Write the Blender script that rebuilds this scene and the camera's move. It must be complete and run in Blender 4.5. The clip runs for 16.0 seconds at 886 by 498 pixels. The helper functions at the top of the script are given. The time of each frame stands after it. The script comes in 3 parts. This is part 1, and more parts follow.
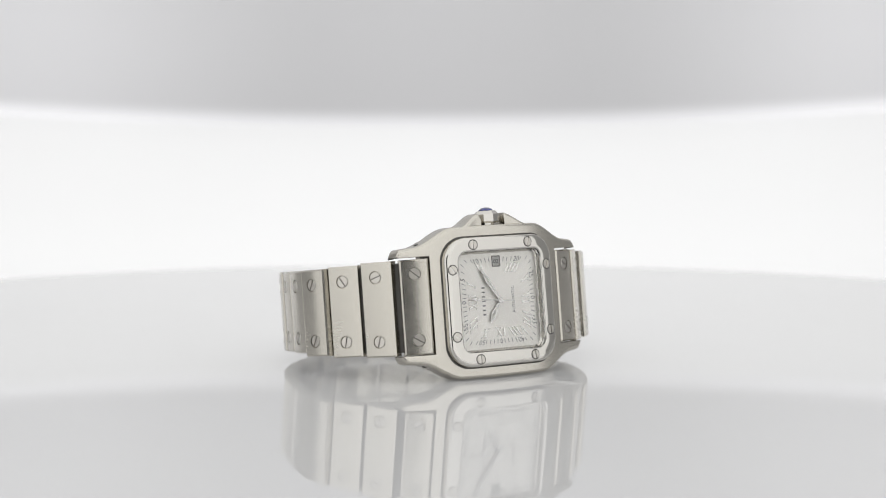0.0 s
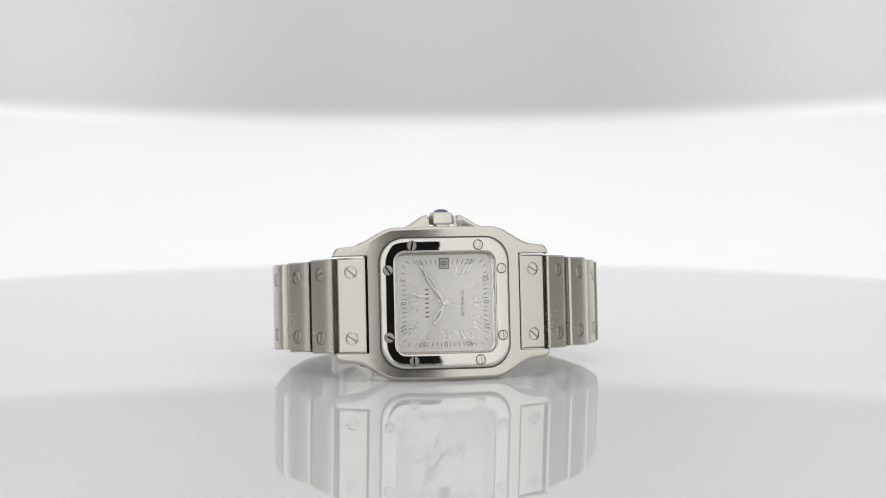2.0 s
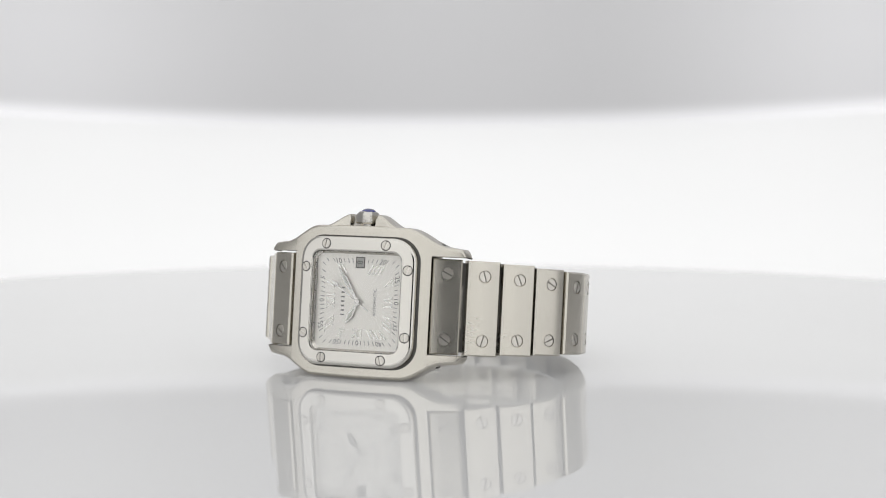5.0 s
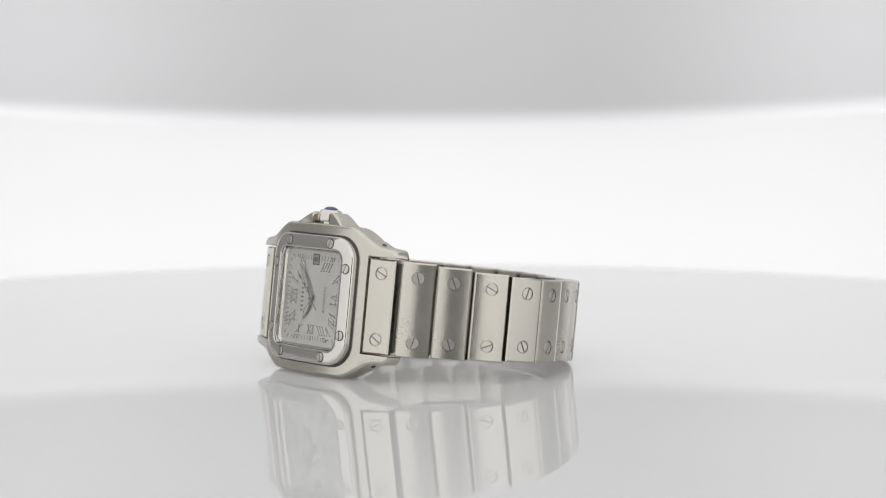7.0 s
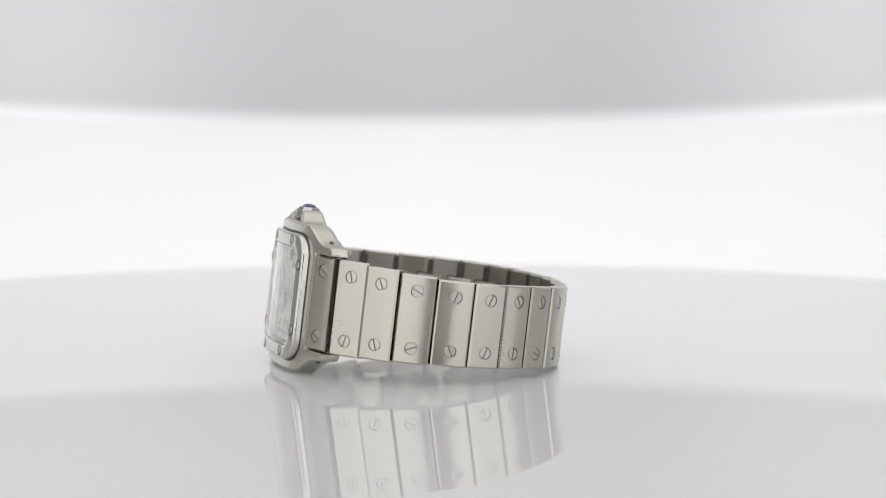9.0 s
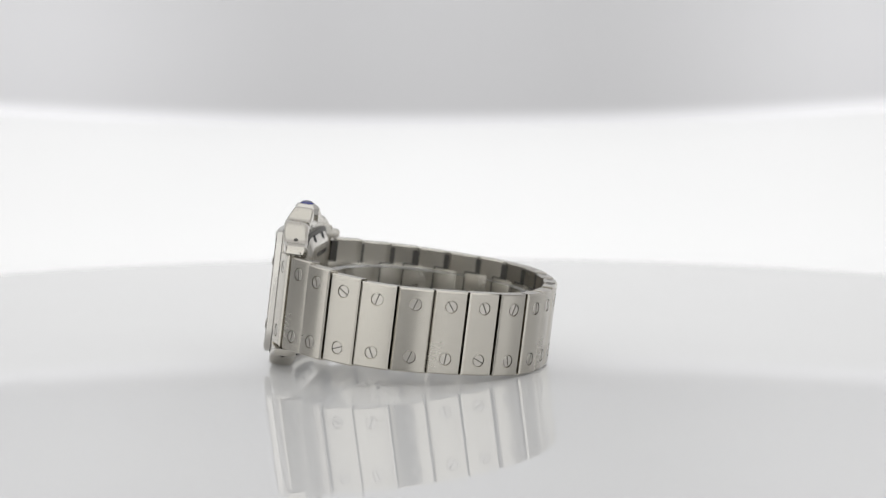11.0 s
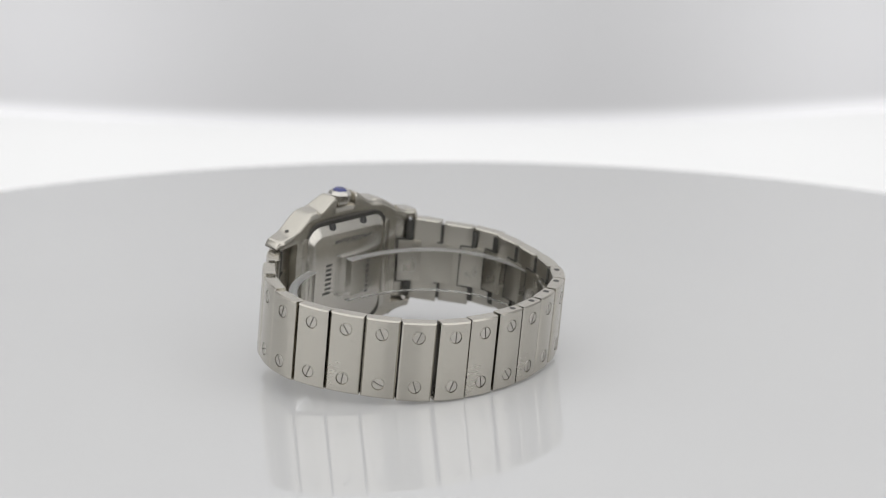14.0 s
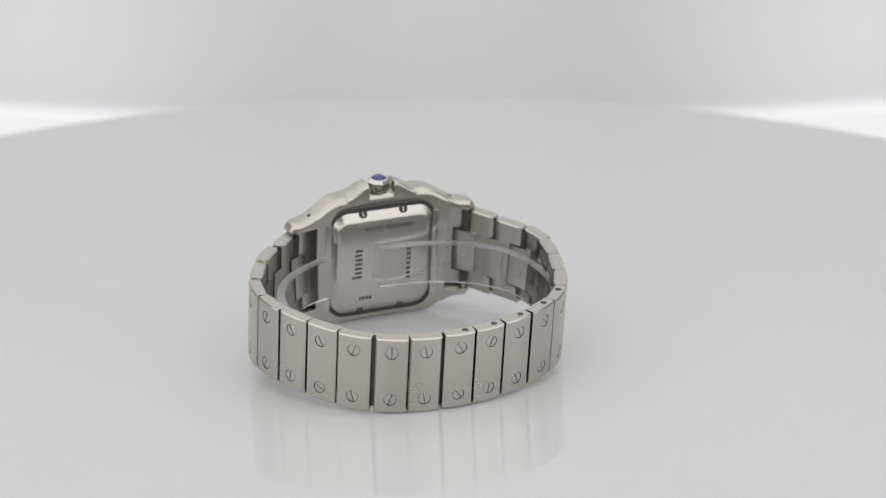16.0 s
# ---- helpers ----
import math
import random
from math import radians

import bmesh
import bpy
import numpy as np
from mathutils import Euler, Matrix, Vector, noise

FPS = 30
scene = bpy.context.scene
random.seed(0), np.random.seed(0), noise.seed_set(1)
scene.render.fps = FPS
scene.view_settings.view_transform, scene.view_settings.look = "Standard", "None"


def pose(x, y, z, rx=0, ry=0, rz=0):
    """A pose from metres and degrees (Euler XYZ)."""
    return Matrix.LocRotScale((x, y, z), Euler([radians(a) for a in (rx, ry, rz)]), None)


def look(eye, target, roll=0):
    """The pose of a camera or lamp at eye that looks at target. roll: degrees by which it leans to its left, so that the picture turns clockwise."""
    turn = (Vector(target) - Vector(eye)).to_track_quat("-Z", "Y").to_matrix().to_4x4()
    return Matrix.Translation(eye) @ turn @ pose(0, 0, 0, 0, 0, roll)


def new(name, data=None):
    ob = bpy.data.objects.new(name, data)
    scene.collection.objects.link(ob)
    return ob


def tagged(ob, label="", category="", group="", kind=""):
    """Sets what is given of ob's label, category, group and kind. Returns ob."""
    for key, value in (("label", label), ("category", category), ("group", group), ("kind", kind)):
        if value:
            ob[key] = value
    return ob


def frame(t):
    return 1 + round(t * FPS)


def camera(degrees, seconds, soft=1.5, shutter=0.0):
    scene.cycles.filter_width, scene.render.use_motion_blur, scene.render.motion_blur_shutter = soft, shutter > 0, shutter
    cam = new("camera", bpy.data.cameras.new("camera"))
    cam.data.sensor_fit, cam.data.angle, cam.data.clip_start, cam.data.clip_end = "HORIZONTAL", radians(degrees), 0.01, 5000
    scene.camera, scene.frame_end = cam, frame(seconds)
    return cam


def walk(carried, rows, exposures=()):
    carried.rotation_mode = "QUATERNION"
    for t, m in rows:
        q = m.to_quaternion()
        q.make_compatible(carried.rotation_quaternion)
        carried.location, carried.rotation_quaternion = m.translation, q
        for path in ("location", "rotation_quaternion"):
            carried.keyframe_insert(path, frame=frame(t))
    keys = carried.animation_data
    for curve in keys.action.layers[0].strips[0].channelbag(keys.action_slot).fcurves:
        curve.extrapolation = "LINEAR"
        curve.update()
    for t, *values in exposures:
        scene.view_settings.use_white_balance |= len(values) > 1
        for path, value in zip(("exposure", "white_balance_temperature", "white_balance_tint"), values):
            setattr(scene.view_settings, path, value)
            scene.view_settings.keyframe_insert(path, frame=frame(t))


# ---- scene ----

# ======== camera: stands still before a tilting platform ========
MM = 0.001
ELEV = 5.256                     # degrees by which the camera looks down
PIVOT = Vector((0, -3.084, -4.349)) * MM   # axis of the platform's tilt
cam = camera(22.487, 16.0, soft=1.1)
ce, se = math.cos(radians(ELEV)), math.sin(radians(ELEV))
ahead = Vector((0, ce, -se))
above = Vector((0, se, ce))
ROLL = radians(0.141)
side_axis = Vector((1, 0, 0)) * math.cos(ROLL) - above * math.sin(ROLL)
up_axis = Vector((1, 0, 0)) * math.sin(ROLL) + above * math.cos(ROLL)
EYE = PIVOT + side_axis * 4.639 * MM + up_axis * 27.184 * MM - ahead * 444.675 * MM
view = look(EYE, EYE + ahead, -0.141)
walk(cam, [(0.0, view), (16.0, view)])
cam.data.dof.use_dof = True
cam.data.dof.focus_distance = 0.421
cam.data.dof.aperture_fstop = 20.0

# ======== world and light ========
world = bpy.data.worlds.new("studio_dark")
scene.world = world
world.use_nodes = True
wbg = world.node_tree.nodes["Background"]
wbg.inputs[0].default_value = (0.012, 0.012, 0.013, 1)
wbg.inputs[1].default_value = 1.0
scene.view_settings.exposure = 0.0

CEILING_GLOW = 0.90
SOFTBOX_GLOW = 0.84
SIDE_GLOW = 0.10
FRONT_GLOW = 0.92
BACK_GLOW = 0.63
UPPER_GLOW = 0.315
ACRYLIC_GLOW = 0.080                # glow added to the white acrylic to lift the shade under the watch


# ======== materials ========
def material(name):
    m = bpy.data.materials.new(name)
    m.use_nodes = True
    return m, m.node_tree.nodes, m.node_tree.links, m.node_tree.nodes["Principled BSDF"]


def node(nodes, kind, **values):
    n = nodes.new(kind)
    for key, value in values.items():
        n.inputs[key.replace("_", " ")].default_value = value
    return n


def steel(name, colour, rough, stretch, grain, spread=0.08, across=0.0, wavy=0.0, worn=False):
    """Stainless steel, brushed along the axis whose stretch is small."""
    m, nodes, links, bsdf = material(name)
    bsdf.inputs["Base Color"].default_value = (*colour, 1)
    bsdf.inputs["Metallic"].default_value = 1.0
    tc = nodes.new("ShaderNodeTexCoord")
    mp = nodes.new("ShaderNodeMapping")
    mp.inputs["Scale"].default_value = stretch
    links.new(tc.outputs["Object"], mp.inputs["Vector"])
    fine = node(nodes, "ShaderNodeTexNoise", Scale=1.0, Detail=3.0, Roughness=0.6)
    links.new(mp.outputs["Vector"], fine.inputs["Vector"])
    broad = node(nodes, "ShaderNodeTexNoise", Scale=160.0, Detail=3.0)
    links.new(tc.outputs["Object"], broad.inputs["Vector"])
    info = nodes.new("ShaderNodeObjectInfo")
    total = nodes.new("ShaderNodeMath")
    total.operation = "MULTIPLY_ADD"
    total.inputs[1].default_value = 0.5
    links.new(fine.outputs["Fac"], total.inputs[0])
    links.new(broad.outputs["Fac"], total.inputs[2])
    jit = nodes.new("ShaderNodeMath")
    jit.operation = "MULTIPLY_ADD"
    jit.inputs[1].default_value = 0.25
    links.new(info.outputs["Random"], jit.inputs[0])
    links.new(total.outputs[0], jit.inputs[2])
    rr_ = nodes.new("ShaderNodeMapRange")
    rr_.inputs["From Min"].default_value = 0.4
    rr_.inputs["From Max"].default_value = 1.3
    rr_.inputs["To Min"].default_value = max(0.02, rough - spread)
    rr_.inputs["To Max"].default_value = rough + spread
    links.new(jit.outputs[0], rr_.inputs["Value"])
    links.new(rr_.outputs["Result"], bsdf.inputs["Roughness"])
    streak = nodes.new("ShaderNodeMix")
    streak.data_type = "RGBA"
    streak.inputs["A"].default_value = (*[c * (1 - grain) for c in colour], 1)
    streak.inputs["B"].default_value = (*[min(1, c * (1 + grain)) for c in colour], 1)
    links.new(fine.outputs["Fac"], streak.inputs["Factor"])
    last = streak.outputs["Result"]
    if worn:                      # fine scratches and specks of grime
        for stretch_by, scale, edge, amount in (((1, 1, 0.10), 1100.0, 0.76, 0.12), ((1, 1, 1), 1300.0, 0.76, 0.28)):
            squeeze = nodes.new("ShaderNodeMapping")
            squeeze.inputs["Scale"].default_value = stretch_by
            links.new(tc.outputs["Object"], squeeze.inputs["Vector"])
            spot = node(nodes, "ShaderNodeTexNoise", Scale=scale, Detail=2.0)
            links.new(squeeze.outputs["Vector"], spot.inputs["Vector"])
            cut = nodes.new("ShaderNodeMapRange")
            cut.inputs["From Min"].default_value = edge
            cut.inputs["From Max"].default_value = edge + 0.06
            cut.inputs["To Max"].default_value = amount
            links.new(spot.outputs["Fac"], cut.inputs["Value"])
            marks = nodes.new("ShaderNodeMix")
            marks.data_type = "RGBA"
            marks.inputs["B"].default_value = (0.16, 0.15, 0.13, 1)
            links.new(cut.outputs["Result"], marks.inputs["Factor"])
            links.new(last, marks.inputs["A"])
            last = marks.outputs["Result"]
    links.new(last, bsdf.inputs["Base Color"])
    if across:                    # sheen drawn out across the brushing, along the thing's own z
        bsdf.inputs["Anisotropic"].default_value = across
        axis = nodes.new("ShaderNodeCombineXYZ")
        axis.inputs["Z"].default_value = 1.0
        turned = nodes.new("ShaderNodeVectorTransform")
        turned.vector_type, turned.convert_from, turned.convert_to = "VECTOR", "OBJECT", "WORLD"
        links.new(axis.outputs[0], turned.inputs[0])
        links.new(turned.outputs[0], bsdf.inputs["Tangent"])
    if wavy:                      # hand polishing leaves the surface slightly uneven
        swell = node(nodes, "ShaderNodeTexNoise", Scale=260.0, Detail=1.0)
        links.new(tc.outputs["Object"], swell.inputs["Vector"])
        bump = nodes.new("ShaderNodeBump")
        bump.inputs["Strength"].default_value = 1.0
        bump.inputs["Distance"].default_value = wavy
        links.new(swell.outputs["Fac"], bump.inputs["Height"])
        links.new(bump.outputs["Normal"], bsdf.inputs["Normal"])
    return m


STEEL = (0.555, 0.53, 0.475)
brushed_u = steel("steel_brushed_lengthwise", STEEL, 0.24, (120, 3000, 3000), 0.045, 0.035, 0.35, worn=True)
brushed_link = steel("steel_brushed_link", STEEL, 0.25, (120, 3000, 3000), 0.045, 0.035, 0.45)
satin = steel("steel_satin", (0.64, 0.615, 0.565), 0.25, (2500, 2500, 2500), 0.03, 0.03)
polished = steel("steel_polished", (0.595, 0.578, 0.54), 0.05, (900, 900, 900), 0.0, 0.03, 0.0, 0.00004)
# darker copy of the steel, standing for shade within the bracelet ring
shaded_inner_steel = steel("steel_inner_shaded", (0.50, 0.478, 0.43), 0.30, (6000, 400, 6000), 0.06)
screw_steel = steel("steel_screw", (0.58, 0.555, 0.51), 0.30, (1500, 6000, 6000), 0.04, 0.03)


def plain(name, colour, rough, metal=0.0):
    m, nodes, links, bsdf = material(name)
    bsdf.inputs["Roughness"].default_value = rough
    bsdf.inputs["Metallic"].default_value = metal
    tc = nodes.new("ShaderNodeTexCoord")
    n1 = node(nodes, "ShaderNodeTexNoise", Scale=900.0, Detail=4.0)
    links.new(tc.outputs["Object"], n1.inputs["Vector"])
    ramp = nodes.new("ShaderNodeMix")
    ramp.data_type = "RGBA"
    ramp.inputs["A"].default_value = (*[c * 0.92 for c in colour], 1)
    ramp.inputs["B"].default_value = (*[min(1, c * 1.06) for c in colour], 1)
    links.new(n1.outputs["Fac"], ramp.inputs["Factor"])
    links.new(ramp.outputs["Result"], bsdf.inputs["Base Color"])
    return m


ink = plain("grey_dial_ink", (0.12, 0.12, 0.12), 0.5)
engraved = plain("engraved_grey", (0.07, 0.068, 0.065), 0.55)
slot_shade = plain("slot_shade", (0.22, 0.21, 0.19), 0.4, 0.8)
sapphire = plain("blue_cabochon", (0.012, 0.02, 0.16), 0.06)
sapphire.node_tree.nodes["Principled BSDF"].inputs["Coat Weight"].default_value = 1.0
lume = plain("pale_hand_infill", (0.62, 0.62, 0.58), 0.45)
hand_steel = plain("hand_steel", (0.55, 0.54, 0.52), 0.10, 1.0)
numeral_steel = plain("numeral_steel", (0.66, 0.65, 0.62), 0.22, 1.0)
date_white = plain("date_disc_white", (0.46, 0.455, 0.43), 0.5)
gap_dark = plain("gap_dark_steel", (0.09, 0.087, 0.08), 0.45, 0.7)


def dial_material():
    """Silvered dial with a sunray brushing about its centre."""
    m, nodes, links, bsdf = material("silver_sunray_dial")
    bsdf.inputs["Metallic"].default_value = 0.55
    bsdf.inputs["Roughness"].default_value = 0.36
    bsdf.inputs["Anisotropic"].default_value = 0.6
    ring = nodes.new("ShaderNodeTangent")         # sheen drawn out across the rays
    ring.direction_type, ring.axis = "RADIAL", "Y"
    links.new(ring.outputs[0], bsdf.inputs["Tangent"])
    tc = nodes.new("ShaderNodeTexCoord")
    sep = nodes.new("ShaderNodeSeparateXYZ")
    links.new(tc.outputs["Object"], sep.inputs[0])
    turn = nodes.new("ShaderNodeMath")
    turn.operation = "ARCTAN2"
    links.new(sep.outputs["X"], turn.inputs[0])
    links.new(sep.outputs["Z"], turn.inputs[1])
    comb = nodes.new("ShaderNodeCombineXYZ")
    links.new(turn.outputs[0], comb.inputs["X"])
    rays = node(nodes, "ShaderNodeTexNoise", Scale=9.0, Detail=5.0, Roughness=0.7)
    links.new(comb.outputs[0], rays.inputs["Vector"])
    mix = nodes.new("ShaderNodeMix")
    mix.data_type = "RGBA"
    mix.inputs["A"].default_value = (0.68, 0.66, 0.615, 1)
    mix.inputs["B"].default_value = (0.87, 0.85, 0.805, 1)
    links.new(rays.outputs["Fac"], mix.inputs["Factor"])
    links.new(mix.outputs["Result"], bsdf.inputs["Base Color"])
    bump = nodes.new("ShaderNodeBump")
    bump.inputs["Strength"].default_value = 0.6
    bump.inputs["Distance"].default_value = 0.0001
    links.new(rays.outputs["Fac"], bump.inputs["Height"])
    links.new(bump.outputs["Normal"], bsdf.inputs["Normal"])
    return m


def clear(name, colour, ior, rough):
    m, nodes, links, bsdf = material(name)
    bsdf.inputs["Base Color"].default_value = (*colour, 1)
    bsdf.inputs["Transmission Weight"].default_value = 1.0
    bsdf.inputs["IOR"].default_value = ior
    bsdf.inputs["Roughness"].default_value = rough
    return m


crystal_glass = clear("sapphire_crystal", (1, 1, 1), 1.28, 0.0)
clear_plastic = clear("clear_plastic", (0.97, 0.97, 0.965), 1.13, 0.06)
frosted_plastic = clear("frosted_plastic_edge", (0.97, 0.97, 0.97), 1.45, 0.55)


def acrylic():
    """Glossy white acrylic of the platform, with faint dust and haze."""
    m, nodes, links, bsdf = material("white_gloss_acrylic")
    tc = nodes.new("ShaderNodeTexCoord")
    n1 = node(nodes, "ShaderNodeTexNoise", Scale=14.0, Detail=4.0)
    links.new(tc.outputs["Object"], n1.inputs["Vector"])
    mix = nodes.new("ShaderNodeMix")
    mix.data_type = "RGBA"
    mix.inputs["A"].default_value = (0.505, 0.505, 0.51, 1)
    mix.inputs["B"].default_value = (0.53, 0.53, 0.53, 1)
    links.new(n1.outputs["Fac"], mix.inputs["Factor"])
    dust = node(nodes, "ShaderNodeTexVoronoi", Scale=70.0)
    links.new(tc.outputs["Object"], dust.inputs["Vector"])
    less = nodes.new("ShaderNodeMath")
    less.operation = "LESS_THAN"
    less.inputs[1].default_value = 0.012
    links.new(dust.outputs["Distance"], less.inputs[0])
    half = nodes.new("ShaderNodeMath")
    half.operation = "MULTIPLY"
    half.inputs[1].default_value = 0.3
    links.new(less.outputs[0], half.inputs[0])
    specks = nodes.new("ShaderNodeMix")
    specks.data_type = "RGBA"
    specks.inputs["B"].default_value = (0.35, 0.34, 0.33, 1)
    links.new(half.outputs[0], specks.inputs["Factor"])
    links.new(mix.outputs["Result"], specks.inputs["A"])
    links.new(specks.outputs["Result"], bsdf.inputs["Base Color"])
    bsdf.inputs["Roughness"].default_value = 0.006
    bsdf.inputs["IOR"].default_value = 1.47
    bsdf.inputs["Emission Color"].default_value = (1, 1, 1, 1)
    bsdf.inputs["Emission Strength"].default_value = ACRYLIC_GLOW
    return m


def glowing(name, colour, strength, low=0.9, scale=3.0, spots=(), hemmed=False):
    """A lit diffuser of white cloth; spots: soft bright pools put into its glow (x, z, radius, gain)."""
    m, nodes, links, bsdf = material(name)
    bsdf.inputs["Base Color"].default_value = (0.32, 0.32, 0.32, 1)
    bsdf.inputs["Roughness"].default_value = 0.8
    bsdf.inputs["Emission Color"].default_value = (*colour, 1)
    tc = nodes.new("ShaderNodeTexCoord")
    n1 = node(nodes, "ShaderNodeTexNoise", Scale=scale, Detail=1.0)
    links.new(tc.outputs["Object"], n1.inputs["Vector"])
    mr = nodes.new("ShaderNodeMapRange")
    mr.inputs["To Min"].default_value = strength * low
    mr.inputs["To Max"].default_value = strength * (2 - low)
    links.new(n1.outputs["Fac"], mr.inputs["Value"])
    last = mr.outputs["Result"]
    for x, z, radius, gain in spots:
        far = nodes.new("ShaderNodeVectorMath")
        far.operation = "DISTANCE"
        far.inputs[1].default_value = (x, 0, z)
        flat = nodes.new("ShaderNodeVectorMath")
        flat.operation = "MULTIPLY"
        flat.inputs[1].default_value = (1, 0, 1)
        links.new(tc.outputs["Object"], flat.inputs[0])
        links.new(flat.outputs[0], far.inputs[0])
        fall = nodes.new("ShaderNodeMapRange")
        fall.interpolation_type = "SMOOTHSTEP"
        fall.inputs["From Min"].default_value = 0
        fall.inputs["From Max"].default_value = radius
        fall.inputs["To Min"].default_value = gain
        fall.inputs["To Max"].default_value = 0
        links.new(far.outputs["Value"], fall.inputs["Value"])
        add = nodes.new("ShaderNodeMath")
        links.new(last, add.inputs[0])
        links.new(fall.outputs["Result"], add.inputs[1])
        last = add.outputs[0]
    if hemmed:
        # bright fade put into the glow at the hem to soften its edge
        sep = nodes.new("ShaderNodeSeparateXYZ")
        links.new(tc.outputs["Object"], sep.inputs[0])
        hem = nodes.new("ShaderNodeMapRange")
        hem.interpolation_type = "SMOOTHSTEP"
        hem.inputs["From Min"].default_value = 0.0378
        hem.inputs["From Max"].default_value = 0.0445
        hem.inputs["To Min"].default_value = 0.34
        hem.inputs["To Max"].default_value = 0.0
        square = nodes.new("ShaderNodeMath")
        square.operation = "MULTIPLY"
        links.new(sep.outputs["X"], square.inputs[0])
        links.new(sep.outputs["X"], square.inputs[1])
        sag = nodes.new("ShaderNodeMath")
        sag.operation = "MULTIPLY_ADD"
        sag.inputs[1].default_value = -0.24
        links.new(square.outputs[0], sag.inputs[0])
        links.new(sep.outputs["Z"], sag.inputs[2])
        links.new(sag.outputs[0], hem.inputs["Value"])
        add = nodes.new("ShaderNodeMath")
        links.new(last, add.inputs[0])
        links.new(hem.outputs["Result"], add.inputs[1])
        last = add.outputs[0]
        # extra brightness put into the glow higher up the cloth
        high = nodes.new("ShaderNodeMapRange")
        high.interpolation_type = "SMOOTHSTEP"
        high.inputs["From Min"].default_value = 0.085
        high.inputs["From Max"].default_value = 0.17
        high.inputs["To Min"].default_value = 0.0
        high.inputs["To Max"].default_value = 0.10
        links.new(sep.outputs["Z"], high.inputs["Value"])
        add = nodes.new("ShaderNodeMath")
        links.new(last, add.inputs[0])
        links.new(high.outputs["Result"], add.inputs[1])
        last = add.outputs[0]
    links.new(last, bsdf.inputs["Emission Strength"])
    return m


white_cloth = glowing("lit_white_cloth", (1.0, 1.0, 1.0), CEILING_GLOW)
side_cloth = glowing("lit_side_cloth", (1.0, 1.0, 1.0), SIDE_GLOW)
softbox_cloth = glowing("lit_side_softbox", (1.0, 1.0, 1.0), SOFTBOX_GLOW)
front_cloth = glowing("lit_front_cloth", (1.0, 1.0, 0.99), FRONT_GLOW)
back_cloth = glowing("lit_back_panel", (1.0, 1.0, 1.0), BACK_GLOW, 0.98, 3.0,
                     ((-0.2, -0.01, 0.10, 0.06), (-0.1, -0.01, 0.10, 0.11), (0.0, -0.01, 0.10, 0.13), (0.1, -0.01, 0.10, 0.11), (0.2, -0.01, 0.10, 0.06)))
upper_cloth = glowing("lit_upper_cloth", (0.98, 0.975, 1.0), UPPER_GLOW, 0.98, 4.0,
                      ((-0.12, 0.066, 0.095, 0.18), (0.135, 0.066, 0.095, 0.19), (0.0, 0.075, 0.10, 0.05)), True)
dark_paint = plain("black_stand_and_holes", (0.03, 0.03, 0.03), 0.6)


# ======== mesh helpers (millimetres in, metres out) ========
def finish(bm, angle=38, fronts=0.0):
    if not fronts:
        bmesh.ops.remove_doubles(bm, verts=bm.verts, dist=1e-4)
    bmesh.ops.recalc_face_normals(bm, faces=bm.faces)
    for f in bm.faces:            # outer faces of links all look to -y
        if fronts and f.normal.y > 0.3 and f.calc_center_median().y < fronts:
            f.normal_flip()
    bmesh.ops.scale(bm, vec=(MM, MM, MM), verts=bm.verts)
    me = bpy.data.meshes.new("mesh")
    bm.to_mesh(me)
    bm.free()
    me.shade_smooth()
    me.set_sharp_from_angle(angle=radians(angle))
    return me


def part(name, bm, mat, parent=None, label="", angle=38):
    """Links a bmesh (or a finished mesh) as one mesh object under a thing or a part."""
    me = finish(bm, angle) if isinstance(bm, bmesh.types.BMesh) else bm
    me.name = name
    if not me.materials:
        me.materials.append(mat)
    ob = new(name, me)
    ob.parent = parent
    if label:
        tagged(ob, label)
    return ob


def again(name, me, parent, m):
    """One more object on a mesh that is there already; m in millimetres."""
    ob = new(name, me)
    ob.parent = parent
    ob.matrix_basis = mm_pose(m)
    return ob


def mm_pose(m):
    m = m.copy()
    m.translation = m.translation * MM
    return m


def loops_to_faces(bm, loops, closed=True, cap_start=True, cap_end=True):
    rows = [[bm.verts.new(p) for p in loop] for loop in loops]
    n = len(rows[0])
    for a, b in zip(rows, rows[1:]):
        for i in range(n if closed else n - 1):
            j = (i + 1) % n
            bm.faces.new((a[i], a[j], b[j], b[i]))
    if cap_start:
        bm.faces.new(rows[0])
    if cap_end:
        bm.faces.new(list(reversed(rows[-1])))
    return rows


def rounded(hw, hh, r, n=8):
    """A rounded rectangle about the origin, as (x, z)."""
    r = min(r, hw - 0.01, hh - 0.01)
    out = []
    for cx, cz, a0 in ((hw - r, hh - r, 0), (-hw + r, hh - r, 90), (-hw + r, -hh + r, 180), (hw - r, -hh + r, 270)):
        for k in range(n + 1):
            a = radians(a0 + 90 * k / n)
            out.append((cx + r * math.cos(a), cz + r * math.sin(a)))
    return out


def box(bm, x0, x1, y0, y1, z0, z1, bevel=0.0):
    made = bmesh.ops.create_cube(bm, size=1)
    vs = made["verts"]
    for v in vs:
        v.co = Vector(((x0 + x1) / 2 + v.co.x * (x1 - x0), (y0 + y1) / 2 + v.co.y * (y1 - y0), (z0 + z1) / 2 + v.co.z * (z1 - z0)))
    if bevel:
        edges = list({e for v in vs for e in v.link_edges})
        bmesh.ops.bevel(bm, geom=edges, offset=bevel, segments=2, affect="EDGES", profile=0.6)
    return vs


